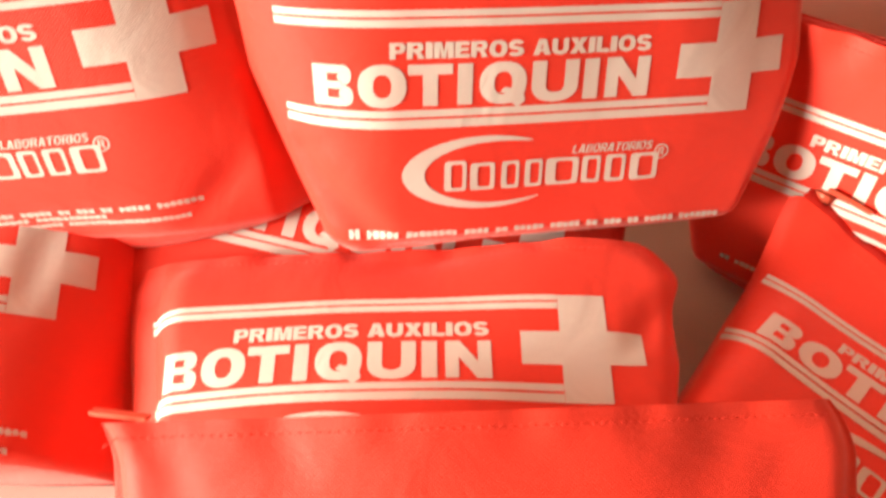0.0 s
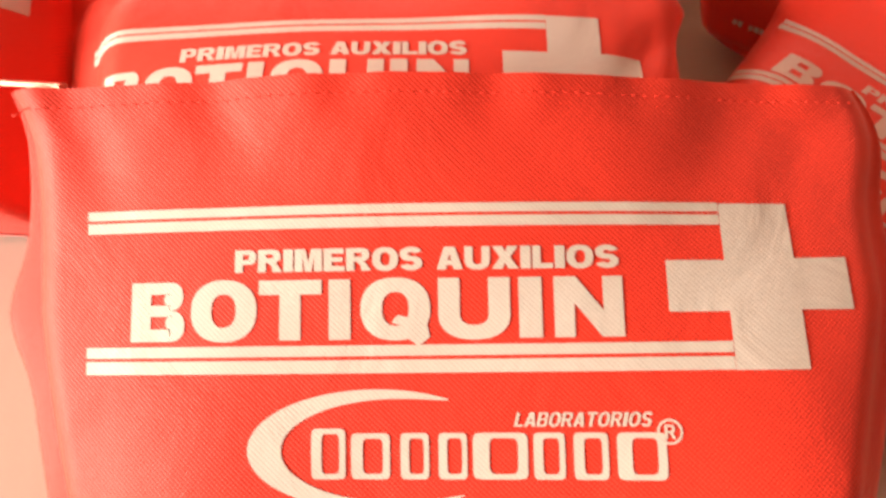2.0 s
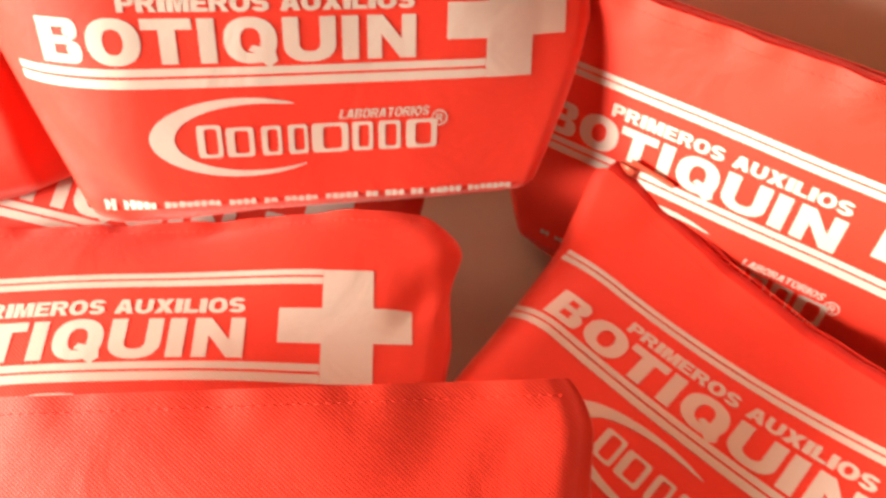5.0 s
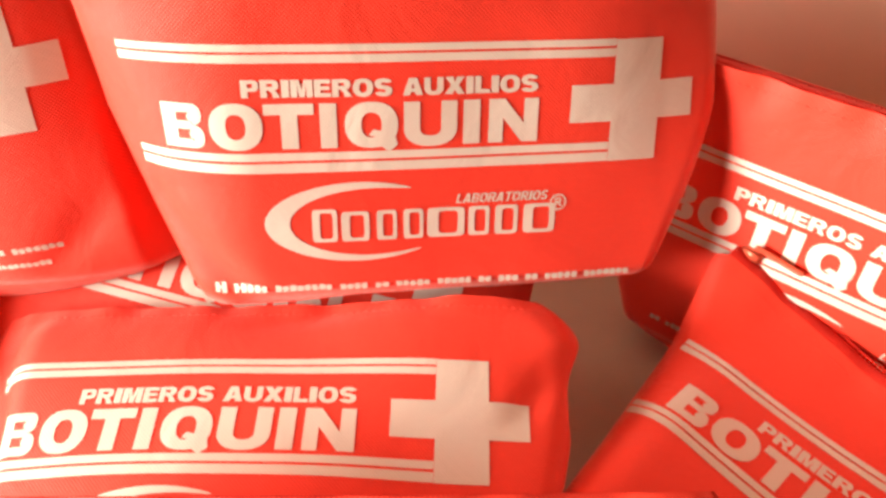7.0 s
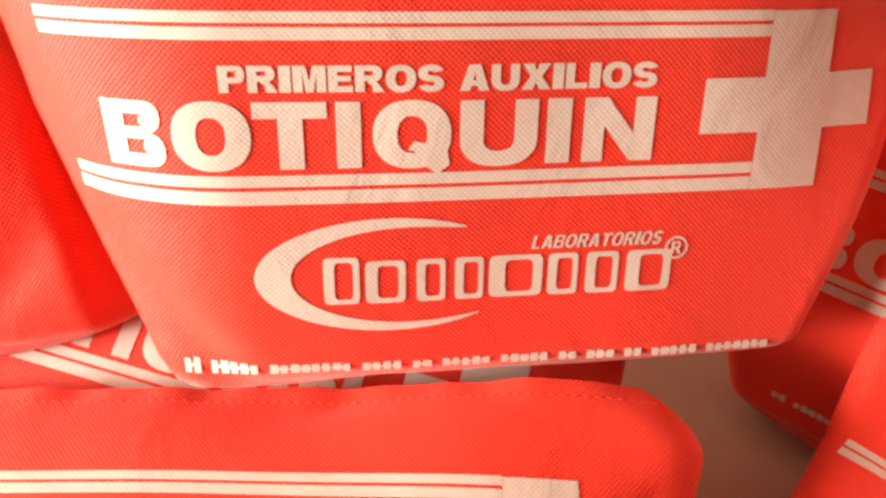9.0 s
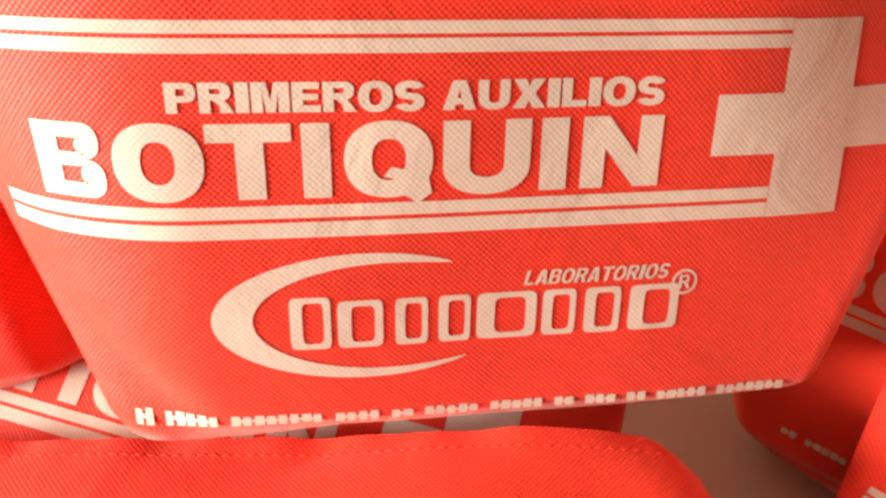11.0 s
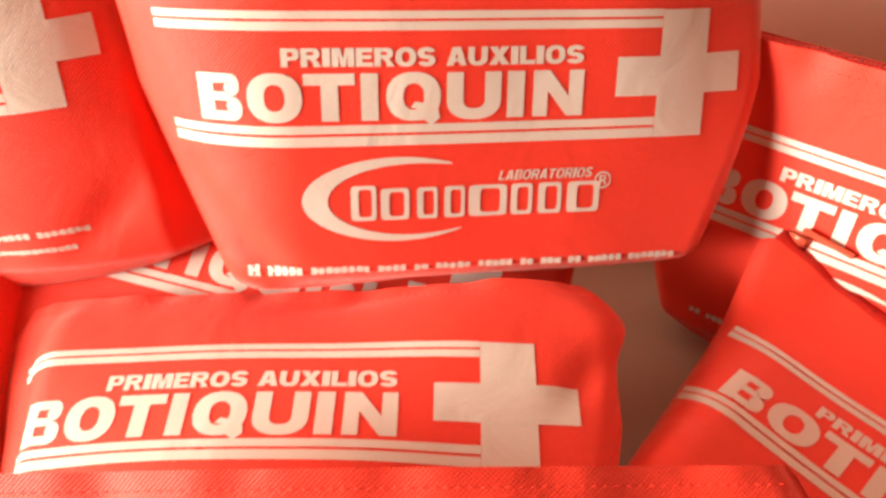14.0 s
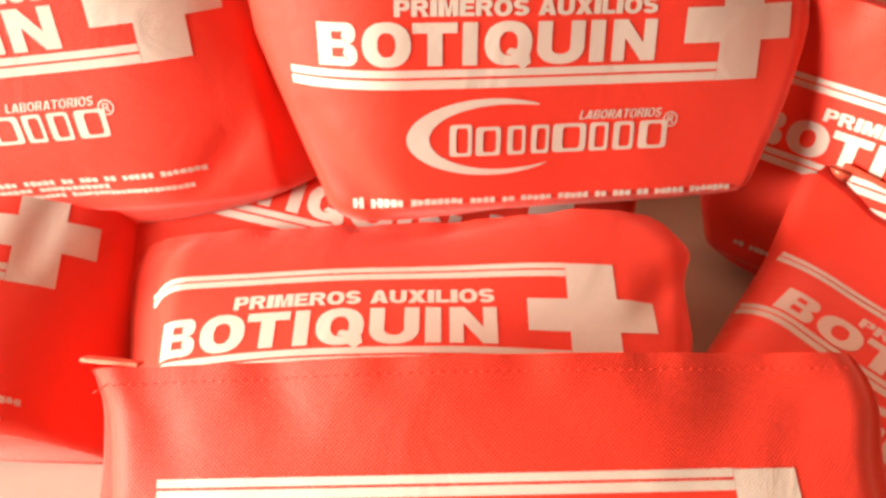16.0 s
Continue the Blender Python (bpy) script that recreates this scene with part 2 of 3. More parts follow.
def body_mesh(shape):
    """Front, sides and back as a sleeve closed at the foot; the top stays open for the zip."""
    sf, sb, ks = np.linspace(-1, 1, 129), np.linspace(1, -1, 35), np.linspace(0, 1, 9)[1:-1]
    rows, uvs = [], []
    for v in np.concatenate([np.linspace(shape.top, shape.foot + 0.004, 64), shape.foot + np.array((0.002, 0.0))]):
        us = shape.across(sf, np.full_like(sf, v))
        h = HALF
        f = shape.front(us, np.full_like(us, v))
        f[:, 1] += 0.0035 * np.clip((np.abs(sf) - 0.93) / 0.07, 0, 1) ** 2 + 0.003 * max(0.0, 1 - (v - shape.foot) / 0.004) ** 2
        b = shape.back(sb, np.full_like(sb, v))
        swell = shape.swell * float(shape.depth(np.array(v)))
        right = [f[-1] * (1 - k) + b[0] * k + np.array((swell * math.sin(math.pi * k), 0, 0)) for k in ks]
        left = [b[-1] * (1 - k) + f[0] * k - np.array((swell * math.sin(math.pi * k), 0, 0)) for k in ks]
        rows.append(np.concatenate([f, right, b, left, f[:1]]))
        around = np.concatenate([us, h + ks * 0.03, 2 * h + 0.03 + (1 - sb) * h, 4 * h + 0.03 + ks * 0.03, [4 * h + 0.06]])
        uvs.append(np.stack([around, np.full(len(around), v)], -1))
    foot, centre = rows[-1], rows[-1].mean(0)
    for k in (0.97, 0.9, 0.7, 0.4, 0.02):
        ringed = centre + (foot - centre) * k
        ringed[:, 2] -= shape.base * (1 - k ** 4)
        rows.append(ringed)
        uvs.append(uvs[-1] - np.array((0, 0.004)))
    pts = np.array(rows)[:, ::-1]
    m = np.array(BASE @ pose(*shape.where))  # cloth that meets the floor lies flat on it
    low = pts @ m[2, :3] + m[2, 3]
    pts = pts + np.maximum(0.0008 - low, 0)[..., None] * m[2, :3]
    return grid_mesh("body", pts, np.array(uvs)[:, ::-1])


# ---- the print, flat, in metres: across from the panel's middle, up from its foot ----


def flat(polygons):
    bm = bmesh.new()
    for poly in polygons:
        area = sum(p[0] * q[1] - q[0] * p[1] for p, q in zip(poly, poly[1:] + poly[:1]))
        bm.faces.new([bm.verts.new((x, y, 0)) for x, y in (poly if area > 0 else poly[::-1])])
    bmesh.ops.remove_doubles(bm, verts=bm.verts[:], dist=1e-6)
    return bm


def cut(bm):
    """Cuts a flat shape along a 3 mm grid, so that it can bend with the cloth."""
    xs = [v.co.x for v in bm.verts]
    ys = [v.co.y for v in bm.verts]
    for axis, lo, hi in ((0, min(xs), max(xs)), (1, min(ys), max(ys))):
        for i in range(math.ceil(lo / 0.003), math.floor(hi / 0.003) + 1):
            at, no = [0, 0, 0], [0, 0, 0]
            at[axis], no[axis] = i * 0.003 + 0.0001, 1
            bmesh.ops.bisect_plane(bm, geom=bm.verts[:] + bm.edges[:] + bm.faces[:], plane_co=at, plane_no=no)
    bmesh.ops.remove_doubles(bm, verts=bm.verts[:], dist=1e-6)
    bmesh.ops.triangulate(bm, faces=bm.faces[:])
    return bm


def oval(cx, cy, rx, ry, a, power=2.3):
    """A point on a slightly squared oval."""
    c, d = math.cos(a), math.sin(a)
    return (cx + rx * math.copysign(abs(c) ** (2 / power), c), cy + ry * math.copysign(abs(d) ** (2 / power), d))


def strip(left, right):
    return [[left[i], left[i + 1], right[i + 1], right[i]] for i in range(len(left) - 1)]


def bowl(x0, x1, y0, y1, sv, low, high):
    """The round of a B, P or R: from the stem's top round to the stem again; low and high are its level strokes."""
    def path(d_x, d_low, d_high):
        r = min((y1 - y0) / 2, (x1 - x0) * 0.62)
        a, b = y0 + d_low, y1 - d_high
        turn = [oval(x1 - r, (a + b) / 2, r - d_x, (b - a) / 2, math.radians(90 - 180 * i / 16)) for i in range(17)]
        return [(x0, b)] + turn + [(x0, a)]
    return strip(path(0, 0, 0), path(sv * 0.95, low, high))


def letter(ch, sv, sh):
    """One heavy sans capital as polygons in a unit box; sv and sh are the widths of its upright and level strokes."""
    r = math.radians
    if ch == "I":
        return [rect(0, 0, 1, 1)]
    if ch == "T":
        a, b = 0.5 - sv / 2, 0.5 + sv / 2
        return [[(0, 1), (0, 1 - sh), (a, 1 - sh), (a, 0), (b, 0), (b, 1 - sh), (1, 1 - sh), (1, 1)]]
    if ch == "L":
        return [[(0, 1), (0, 0), (1, 0), (1, sh), (sv, sh), (sv, 1)]]
    if ch == "E":
        m0, m1 = 0.51 - sh * 0.45, 0.51 + sh * 0.45
        return [[(0, 1), (0, 0), (1, 0), (1, sh), (sv, sh), (sv, m0), (0.92, m0), (0.92, m1), (sv, m1), (sv, 1 - sh), (0.97, 1 - sh), (0.97, 1)]]
    if ch == "N":
        k = sv * 1.02
        return [[(0, 0), (sv * 0.93, 0), (sv * 0.93, 0.56), (1 - k, 0), (1, 0), (1, 1), (1 - sv * 0.93, 1), (1 - sv * 0.93, 0.44), (k, 1), (0, 1)]]
    if ch == "M":
        k = sv * 1.35
        return [[(0, 0), (sv, 0), (sv, 0.72), (0.5 - sv * 0.42, 0), (0.5 + sv * 0.42, 0), (1 - sv, 0.72), (1 - sv, 0), (1, 0), (1, 1), (1 - k, 1), (0.5, 0.40), (k, 1), (0, 1)]]
    if ch == "X":
        k = sv * 1.28
        g, j = (1 - k) / 2, 0.23
        return [[(0, 0), (k, 0), (0.5, 0.5 - j), (1 - k, 0), (1, 0), (0.5 + g * 0.62, 0.51), (0.98, 1), (0.98 - k, 1), (0.5, 0.5 + j), (0.02 + k, 1), (0.02, 1), (0.5 - g * 0.62, 0.51)]]
    if ch == "A":
        k, t, top = sv * 1.12, 0.2, 0.70
        y0, y1 = 0.19, 0.19 + sh * 0.92
        at = [(k + (0.5 - k) * y / top, y) for y in (y0, y1)]
        return [[(0, 0), (k, 0), (0.5, top), (0.5, 1), (0.5 - t, 1)], [(1, 0), (0.5 + t, 1), (0.5, 1), (0.5, top), (1 - k, 0)], [at[0], (1 - at[0][0], y0), (1 - at[1][0], y1), at[1]]]
    if ch == "U":
        turn = [r(180 + 180 * i / 24) for i in range(25)]
        return [[(0, 1)] + [oval(0.5, 0.40, 0.5, 0.42, a) for a in turn] + [(1, 1), (1 - sv, 1)] + [oval(0.5, 0.40, 0.5 - sv, 0.42 - sh, a) for a in turn[::-1]] + [(sv, 1)]]
    if ch in "OQ":
        turn = [r(-72 + 360 * i / 48) for i in range(49)]
        outer = [oval(0.5, 0.5, 0.5, 0.52, a) for a in turn]
        inner = [oval(0.5, 0.5, 0.5 - sv, 0.52 - sh, a) for a in turn]
        if ch == "O":
            return strip(outer, inner)
        n = 5  # the tail takes the place of the first stretch of the ring
        tail = [outer[0], (0.83, -0.12), (0.99, 0.03), outer[n + 1], inner[n + 1], (0.53, 0.40), (0.44, 0.27), inner[0]]
        return strip(outer[n + 1:], inner[n + 1:]) + [tail]
    if ch == "S":
        def arcs(first, last, cy, ry, flip):
            turn = [r(first + (last - first) * i / 22) for i in range(23)]
            far = [oval(0.5, cy, 0.5, ry, a, 2.15) for a in turn]
            near = [oval(0.5, cy, 0.5 - sv, ry - sh, a, 2.0) for a in turn]
            return (near, far) if flip else (far, near)
        ry = (1.03 + sh) / 4
        a, b = arcs(18, 270, 1.015 - ry, ry, False)
        c, d = arcs(90, -162, -0.015 + ry, ry, True)
        return strip(a + c[1:], b + d[1:])
    out = [rect(0, 0, sv, 1)]
    if ch == "B":
        return out + bowl(sv, 0.965, 0.52, 1, sv, sh * 0.38, sh * 0.84) + bowl(sv, 1, 0, 0.52, sv, sh * 0.86, sh * 0.40)
    out += bowl(sv, 1.0 if ch == "P" else 0.95, 0.36 if ch == "P" else 0.42, 1, sv, sh * 0.9, sh * 0.9)
    if ch == "R":
        out.append([(0.40, 0.42), (0.60, 0.42), (0.74, 0.42), (0.86, 0.27), (1.02, 0), (1.02 - sv * 1.2, 0), (0.60, 0.24)])
    return out


WIDTHS = {"A": 0.80, "B": 0.74, "E": 0.66, "I": 0.31, "L": 0.62, "M": 0.88, "N": 0.78, "O": 0.82, "P": 0.70, "Q": 0.82, "R": 0.77, "S": 0.71, "T": 0.74, "U": 0.77, "X": 0.82}


def lettering(text, x0, y0, x1, y1, stem, bar, gap=0.055, slant=0.0, edges=None):
    """A word in heavy sans capitals, fitted into a rectangle; stem and bar are its strokes in metres."""
    total = sum(WIDTHS[ch] for ch in text) + gap * (len(text) - 1)
    k, x, out = (x1 - x0) / total, x0, []
    for i, ch in enumerate(text):
        w = WIDTHS[ch] * k
        a, b = edges[i] if edges else (x, x + w)
        polys = letter(ch, stem / (b - a), bar / (y1 - y0))
        out.append(flat([[(a + px * (b - a) + slant * py * (y1 - y0), y0 + py * (y1 - y0)) for px, py in p] for p in polys]))
        x += w + gap * k
    return out


def merged(parts):
    bm = bmesh.new()
    for p in parts:
        mesh = bpy.data.meshes.new("tmp")
        p.to_mesh(mesh)
        p.free()
        bm.from_mesh(mesh)
        bpy.data.meshes.remove(mesh)
    return bm


def rect(x0, y0, x1, y1):
    return [(x0, y0), (x1, y0), (x1, y1), (x0, y1)]


def stripe(x0, y0, x1, y1):
    return flat([rect(x0, y0, x1, y1)])


def crescent():
    """The logo's open ring: fat at the left, running out to two points."""
    outer, inner = [], []
    for i in range(49):
        k = i / 48
        a = math.radians(56 + k * 256)
        end = abs(2 * k - 1) ** 10
        o = (-0.0171 + 0.0275 * math.cos(a), 0.0312 + 0.0126 * math.sin(a))
        n = (-0.0136 + 0.0238 * math.cos(a), 0.0311 + 0.0106 * math.sin(a))
        outer.append(o)
        inner.append((n[0] * (1 - end) + o[0] * end, n[1] * (1 - end) + (o[1] - 0.0003 * math.sin(a)) * end))
    return [[outer[i], outer[i + 1], inner[i + 1], inner[i]] for i in range(48)]


def ring(cx, cy, r, w, n=24):
    ps = [(math.cos(2 * math.pi * i / n), math.sin(2 * math.pi * i / n)) for i in range(n + 1)]
    return [[(cx + a[0] * r, cy + a[1] * r), (cx + b[0] * r, cy + b[1] * r), (cx + b[0] * (r - w), cy + b[1] * (r - w)), (cx + a[0] * (r - w), cy + a[1] * (r - w))] for a, b in zip(ps, ps[1:])]


def bars(y, h, x0, x1, words, rng):
    """A line of small writing as plain bars, a group of them for each word."""
    k = (x1 - x0) / (sum(words) + 0.9 * (len(words) - 1))
    out, x = [], x0
    for n in words:
        upper, lower = [], []
        for i in range(n):  # one outline: notched bars that run into one another
            a, w = x + i * k, k * rng.uniform(0.66, 0.84)
            y0, y1 = y + h * rng.choice((0, 0, 0.12)), y + h * rng.choice((1, 1, 0.9))
            upper += [(a, y1), (a + w, y1)]
            lower += [(a, y0), (a + w, y0)]
            if i + 1 < n:
                upper += [(a + w, y + h * 0.62), (a + k, y + h * 0.62)]
                lower += [(a + w, y + h * 0.36), (a + k, y + h * 0.36)]
        shapes = [lower + upper[::-1]]
        out.append(flat(shapes))
        x += (n + 0.9) * k
    return out


def word_boxes():
    """The large word, letter by letter in its boxes."""
    edges = ((228, 330), (342, 462), (466, 578), (591, 629), (647, 769), (783, 908), (923, 963), (984, 1104))
    return lettering("BOTIQUIN", 0, 0.0543, 1, 0.0672, 0.0046, 0.0031, edges=[(-0.0715 + (a - 228) * 1.224e-4, -0.0715 + (b - 228) * 1.224e-4) for a, b in edges])


def mark_shapes():
    """The maker's name as plain framed blocks with soft corners, one for each letter."""
    edges = ((553, 620), (625, 700), (714, 770), (782, 838), (843, 945), (950, 1010), (1020, 1085), (1095, 1185))
    turn = [2 * math.pi * i / 40 for i in range(41)]
    out = []
    for i, (a, b) in enumerate(edges):
        x0, x1 = -0.0312 + (a - 553) * 1.175e-4 + 0.0003, -0.0312 + (b - 553) * 1.175e-4 - 0.0003
        y0, y1, w = 0.0252, 0.0357 if i == 0 else 0.0347, x1 - x0
        cx, cy, ry = (x0 + x1) / 2, (y0 + y1) / 2, (y1 - y0) / 2
        outer = [oval(cx, cy, w / 2, ry, q, 9.0) for q in turn]
        inner = [oval(cx + 0.06 * w, cy, w * 0.26, ry - 0.0011, q, 6.0) for q in turn]
        out.append(strip(outer, inner))
    return out


def make_print():
    rng = random.Random(4)
    cross = [[(0.0583, 0.0471), (0.0738, 0.0471), (0.0738, 0.0596), (0.0855, 0.0596), (0.0855, 0.0710), (0.0738, 0.0708), (0.0738, 0.0832), (0.0583, 0.0832), (0.0583, 0.0705), (0.0454, 0.0705), (0.0454, 0.0594), (0.0583, 0.0594)]]
    lines = bars(0.0086, 0.0021, -0.0625, 0.0695, (2, 5, 8, 4, 2, 5, 5, 2, 3, 2, 5, 7), rng)
    lines += bars(0.0057, 0.0019, -0.0280, 0.0360, (6, 9, 11), rng) + bars(0.0028, 0.0019, -0.0300, 0.0640, (4, 12, 7, 22), rng)
    items = [
        ("printed_stripe", stripe(-0.0826, 0.0814, 0.0582, 0.0834), ""),
        ("printed_stripe", stripe(-0.0826, 0.0784, 0.0582, 0.0807), ""),
        ("printed_stripe", stripe(-0.0822, 0.0508, 0.0582, 0.0531), ""),
        ("printed_stripe", stripe(-0.0822, 0.0472, 0.0582, 0.0500), ""),
        ("printed_cross", flat(cross), "white printed first-aid cross"),
        ("printed_heading", merged(lettering("PRIMEROS", -0.0478, 0.0690, -0.0068, 0.0739, 0.00175, 0.00112)), "white letters PRIMEROS"),
        ("printed_heading", merged(lettering("AUXILIOS", -0.0038, 0.0690, 0.0352, 0.0739, 0.00175, 0.00112)), "white letters AUXILIOS"),
        ("printed_crescent", flat(crescent()), "white printed crescent of a logo"),
        ("printed_subheading", merged(lettering("LABORATORIOS", 0.0118, 0.0359, 0.0398, 0.0388, 0.00062, 0.00046, gap=0.10, slant=0.25)), "small white letters LABORATORIOS"),
        ("printed_ring", merged([flat(ring(0.0436, 0.0348, 0.0026, 0.0005))] + lettering("R", 0.0425, 0.0334, 0.0447, 0.0362, 0.0006, 0.00045)), "small white printed ring with an R in it"),
    ]
    items += [("printed_bar", bm, "") for bm in lines]
    items += [("printed_letter", bm, "") for bm in word_boxes()]
    items += [("printed_block", flat(shapes), "") for shapes in mark_shapes()]
    for _, bm, _ in items:
        cut(bm)
        for v in bm.verts:  # the screen was laid on a touch askew
            v.co.y -= 0.006 * v.co.x
    return items


PRINT = []
for name, bm, label in make_print():
    mesh = bpy.data.meshes.new("flat_" + name)
    bm.to_mesh(mesh)
    bm.free()
    co = np.empty(len(mesh.vertices) * 3, dtype=np.float32)
    mesh.vertices.foreach_get("co", co)
    PRINT.append((name, label, co.reshape(-1, 3).astype(float), [tuple(p.vertices) for p in mesh.polygons]))
    bpy.data.meshes.remove(mesh)


def tube(bm, path, radius, sides=6):
    """A thin cord along a path."""
    rings = []
    for i, p in enumerate(path):
        d = (path[min(i + 1, len(path) - 1)] - path[max(i - 1, 0)]).normalized()
        a = d.orthogonal().normalized()
        b = d.cross(a)
        rings.append([bm.verts.new(p + radius * (math.cos(2 * math.pi * k / sides) * a + math.sin(2 * math.pi * k / sides) * b)) for k in range(sides)])
    for r, s in zip(rings, rings[1:]):
        for k in range(sides):
            bm.faces.new((r[k], r[(k + 1) % sides], s[(k + 1) % sides], s[k]))
    bm.faces.new(rings[0][::-1])
    bm.faces.new(rings[-1])


def make_pouch(shape, label, pull=-1, tab=-1, threads=0, lift=0.0):
    """One pouch: cloth body, print, seam stitches, zip with teeth, slider and pull."""
    thing = new("first_aid_pouch")
    thing.matrix_world = BASE @ pose(*shape.where)
    tagged(thing, label, "pouch", group="red first-aid pouches in the pile")
    finish("body", body_mesh(shape), CLOTH, thing, "red woven cloth body")
    for name, text, co, faces in PRINT:
        u, v = co[:, 0], co[:, 1]
        if v.min() < shape.foot + 0.0015 and shape.foot > 0:
            continue  # folded under the foot
        pts = shape.out(u, v, 0.0002)
        mesh = bpy.data.meshes.new(name)
        mesh.from_pydata(pts.tolist(), [], faces)
        mesh.polygons.foreach_set("use_smooth", [True] * len(mesh.polygons))
        mesh.normals_split_custom_set_from_vertices(((pts - shape.front(u, v)) / 0.0002).tolist())
        cloth_uv(mesh, co[:, :2])
        finish(name, mesh, INK, thing, text)
    # seam below the top edge
    bm = bmesh.new()
    u = -HALF + 0.004
    while u < HALF - 0.004:
        a = np.linspace(u, u + 0.0018, 3)
        pts = shape.out(a, np.full(3, shape.top - 0.0042), 0.00003)
        tube(bm, [Vector(p) for p in pts], 0.00011, 5)
        u += 0.0026
    finish("stitching", bm, THREAD, thing, "row of red stitches")
    # zip: tape sunk between the two top edges, coil teeth, slider
    us = np.linspace(-HALF + 0.003, HALF - 0.003, 60)
    vt = np.full_like(us, shape.top - shape.sink)
    f, b = shape.front(us, vt), shape.back(us / HALF, vt)
    rows = [f * (1 - k) + b * k + np.array((0, 0, 0.0012 * math.sin(math.pi * k))) for k in (0.0, 0.25, 0.5, 0.75, 1.0)]
    if shape.sink < 0:  # the tape stands proud: carry it down into both top edges
        seam = np.full_like(us, shape.top - 0.0010)
        rows = [shape.out(us, seam, -0.0004)] + rows + [shape.back(us / HALF, seam)]
    uv = [np.stack([us, np.full_like(us, 0.3 + 0.002 * k)], -1) for k in range(len(rows))]
    zipper = finish("zipper", grid_mesh("zipper", np.array(rows), np.array(uv)), TAPE, thing, "dark red zip along the top")
    bm = bmesh.new()
    n = 130
    for i in range(n):
        k = i / (n - 1)
        uu = np.array([-HALF + 0.004 + k * (2 * HALF - 0.008)])
        vv = np.full(1, shape.top - shape.sink)
        p = Vector((shape.front(uu, vv) * (1 - shape.lean) + shape.back(uu / HALF, vv) * shape.lean)[0]) + Vector((0, 0, 0.0010))
        box(bm, p.x - 0.00045, p.y - 0.0016, p.z, p.x + 0.00045, p.y + 0.0016, p.z + 0.0005)
    finish("teeth", bm, TAPE, zipper, smooth=False)
    uu, vv = np.array([pull * (HALF - 0.009)]), np.full(1, shape.top - shape.sink)
    p = Vector((shape.front(uu, vv) * (1 - shape.lean) + shape.back(uu / HALF, vv) * shape.lean)[0]) + Vector((0, -lift, 0.003 - lift))
    bm = bmesh.new()
    box(bm, -0.0036, -0.0024, -0.001, 0.0036, 0.0024, 0.0014)
    bmesh.ops.bevel(bm, geom=bm.edges[:], offset=0.0007, segments=2, affect="EDGES")
    bmesh.ops.translate(bm, verts=bm.verts[:], vec=p)
    slider = finish("slider", bm, SLIDER, zipper, "small red metal zip slider")
    bm = bmesh.new()
    box(bm, -0.0085, -0.0016, -0.0005, 0.0085, 0.0016, 0.0005)
    bmesh.ops.bevel(bm, geom=bm.edges[:], offset=0.0003, segments=2, affect="EDGES")
    bmesh.ops.transform(bm, verts=bm.verts[:], matrix=Matrix.Translation(p + Vector((tab * 0.009, -0.0015 - 0.6 * lift, 0.0034 - lift))) @ pose(0, 0, 0, 25, -8 * tab, 10 * tab))
    finish("pull_tab", bm, SLIDER, slider, smooth=False)
    rng = random.Random(shape.seed)
    for _ in range(threads):
        bm = bmesh.new()
        q, d, path = p + Vector((pull * 0.004, 0, -0.001)), Vector((pull * rng.uniform(0.4, 1), rng.uniform(-0.6, 0.2), rng.uniform(0.1, 0.9))), []
        for _ in range(7):
            path.append(q.copy())
            q += d * 0.0016
            d += Vector((rng.uniform(-0.4, 0.4), rng.uniform(-0.3, 0.3), rng.uniform(-0.5, 0.3)))
        tube(bm, path, 0.00016, 5)
        finish("loose_thread", bm, THREAD, zipper)
    return thing


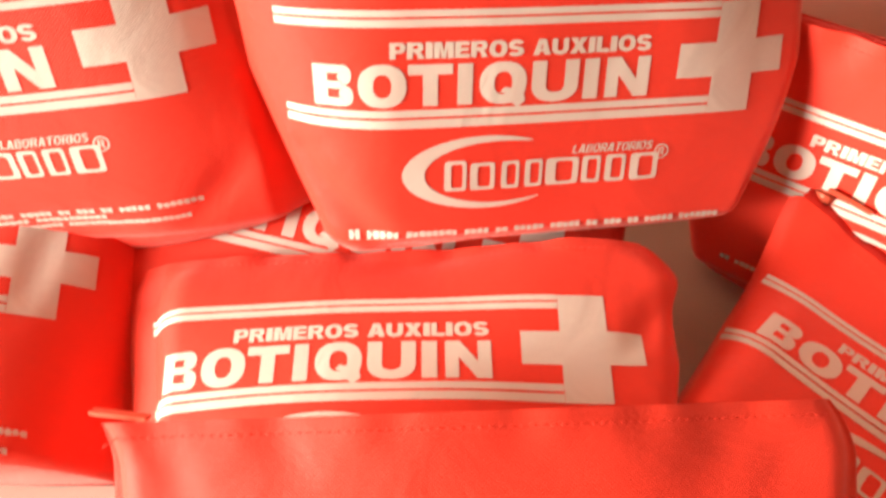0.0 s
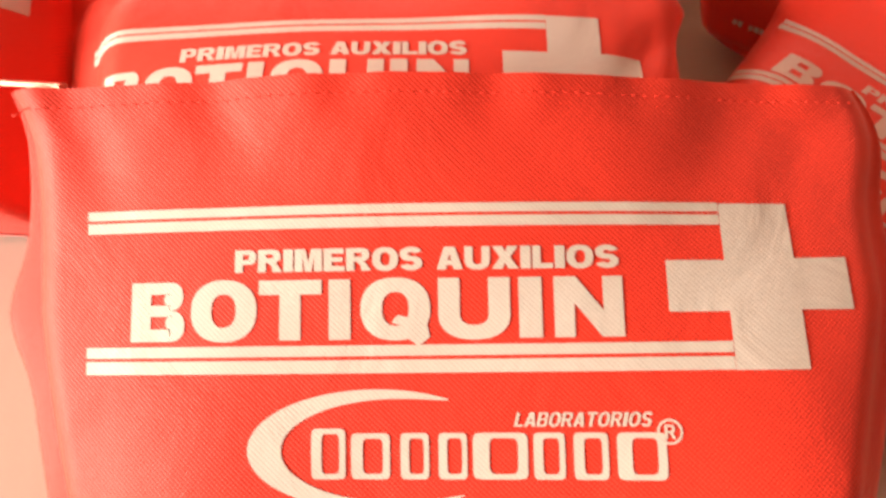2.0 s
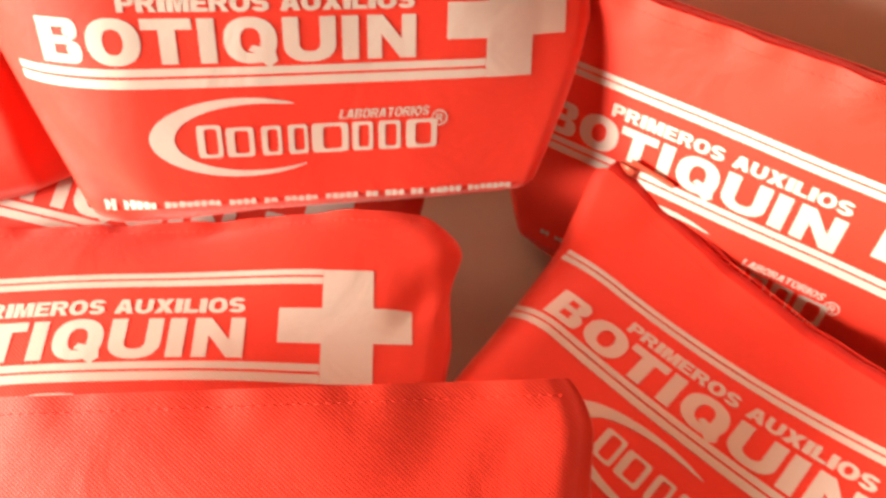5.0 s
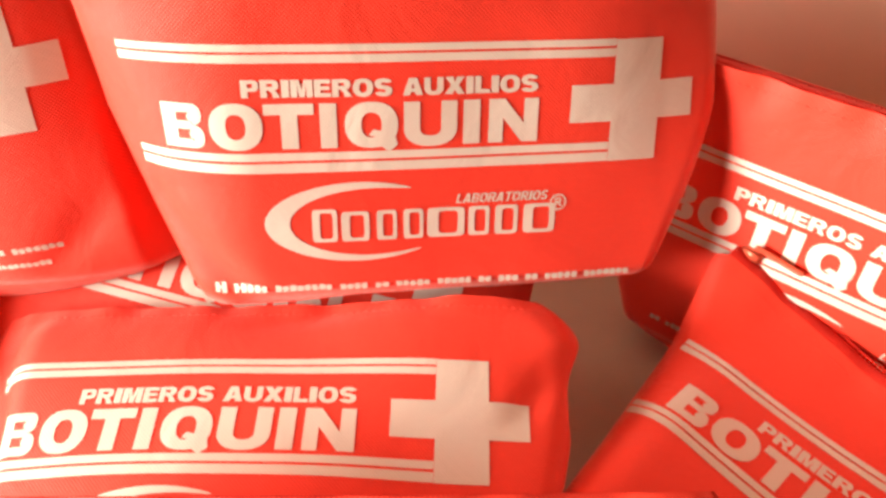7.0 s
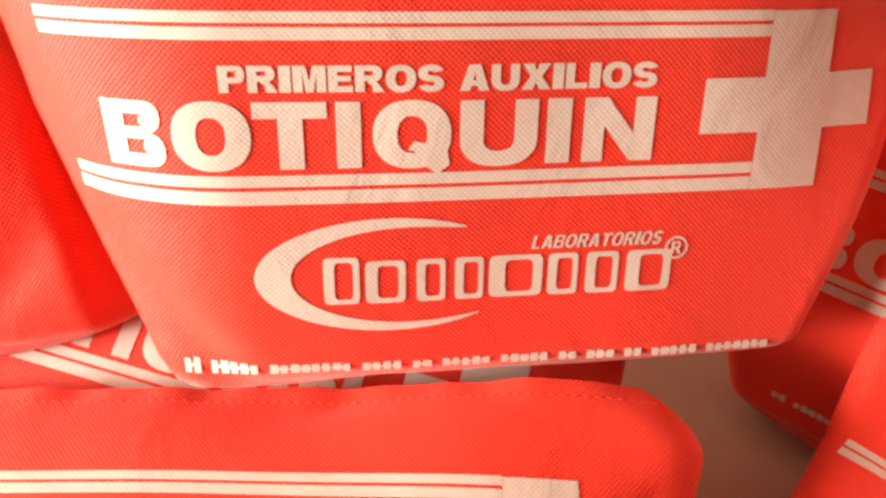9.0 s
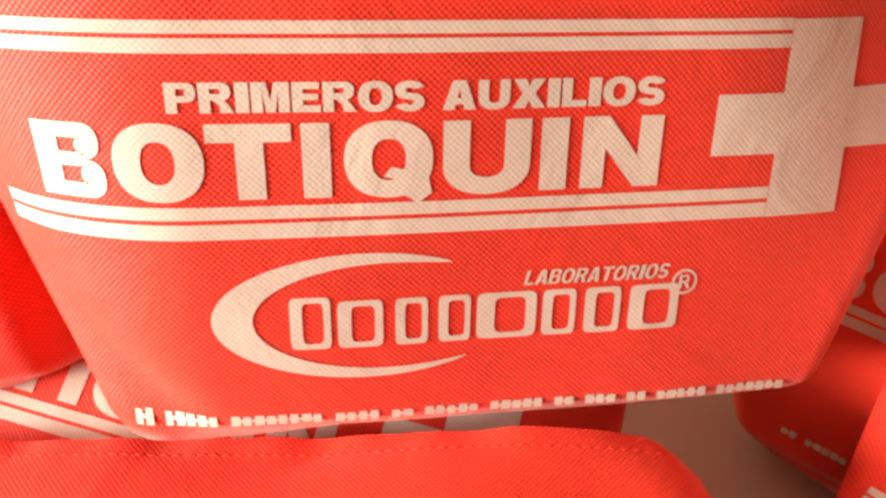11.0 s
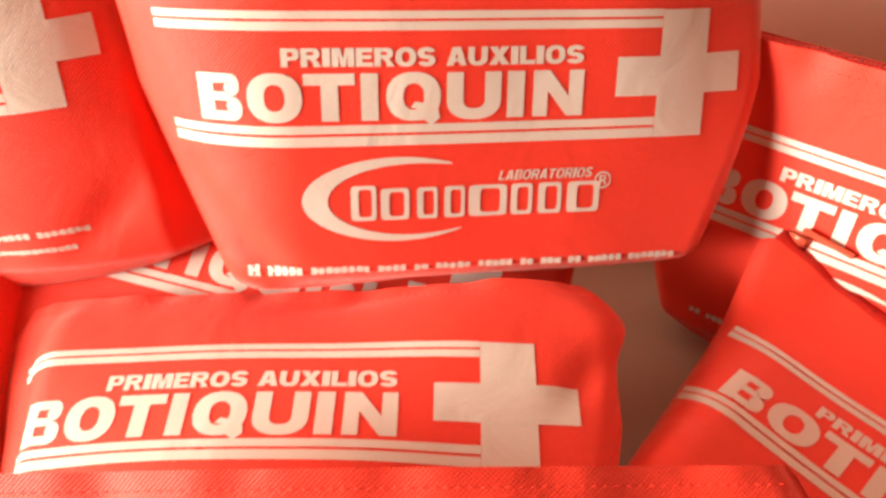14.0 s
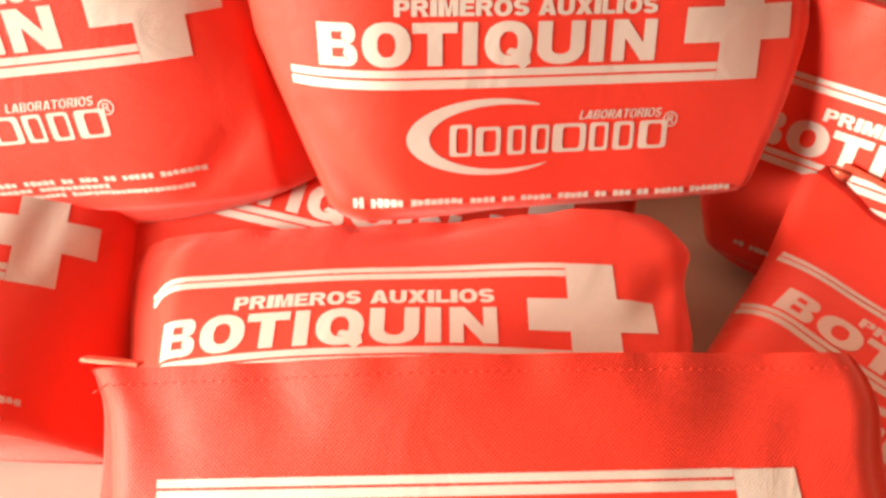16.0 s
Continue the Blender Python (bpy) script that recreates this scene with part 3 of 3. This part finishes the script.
make_pouch(Pouch(FIT_F, 0.027, 1, tuck=(0.010, 0.019), swell=0.3, wing=0.009, trim=(0.0, 0.0015), sink=0.0045, calm=0.55, round_top=(-0.003, 0.001), bulge=(0.004, 0.099, 0.012), folds=((0.098, 0.028, 90, 0.04, 0.018, 0.006), (0.062, 0.099, 58, 0.018, 0.008, 0.0009), (0.079, 0.097, 66, 0.016, 0.007, 0.0006), (-0.082, 0.099, 105, 0.014, 0.007, 0.0016), (-0.050, 0.103, 100, 0.012, 0.007, 0.0011))), "red cloth first-aid pouch leaning back on another pouch", threads=4)
make_pouch(Pouch(FIT_E, 0.046, 2, crease=-0.066, lip=0.011, over=-0.005, ear=0.002, round_top=(-0.007, 0.004), bulge=(0.0055, 0.094, 0.010), trim=(0.003, -0.001), sink=0.004, folds=((0.090, 0.076, 50, 0.012, 0.005, 0.0024), (-0.080, 0.095, 40, 0.016, 0.005, 0.0015), (0.03, 0.103, 10, 0.03, 0.004, 0.001))), "plump red first-aid pouch lying on its back")
make_pouch(Pouch(FIT_B, 0.030, 3, foot=0.0062, dip=(0.0050, -0.060, 0.013), tuck=(0.028, 0.021), flare=0.006, folds=((-0.060, 0.016, -48, 0.026, 0.006, 0.0028), (-0.078, 0.035, -70, 0.03, 0.007, 0.0015))), "upright red first-aid pouch standing on a flat-lying one")
make_pouch(Pouch(FIT_A, 0.050, 4, swell=0.04, flare=0.02, tuck=(0.016, 0.0), base=0.009, foot=-0.007, folds=((0.075, 0.012, 40, 0.02, 0.006, 0.002),)), "upright red first-aid pouch turned slightly sideways")
make_pouch(Pouch(FIT_C, 0.040, 5, base=0.0075, tuck=(0.023, 0.016)), "red first-aid pouch standing on the floor near the wall")
make_pouch(Pouch(FIT_D, 0.026, 6, crease=-0.062, thin=0.010, trim=(0.0110, 0.0), tuck=(0.002, 0.012), over=0.003, sink=-0.0035, calm=0.45, tilt=(0.0150, -0.062), lean=0.12, rise=0.0070, drop=0.0075, round_top=(-0.013, 0.001)), "red first-aid pouch lying slanted with zip shut", tab=1, threads=2, lift=0.003)
make_pouch(Pouch(FIT_G, 0.028, 7, tuck=(0.0, -0.004), swell=0.3, folds=((0.066, 0.066, 75, 0.02, 0.006, 0.0015),)), "red first-aid pouch lying flat beneath an upright one")
make_pouch(Pouch(FIT_H, 0.046, 8), "red first-aid pouch lying flat, half buried in the pile")
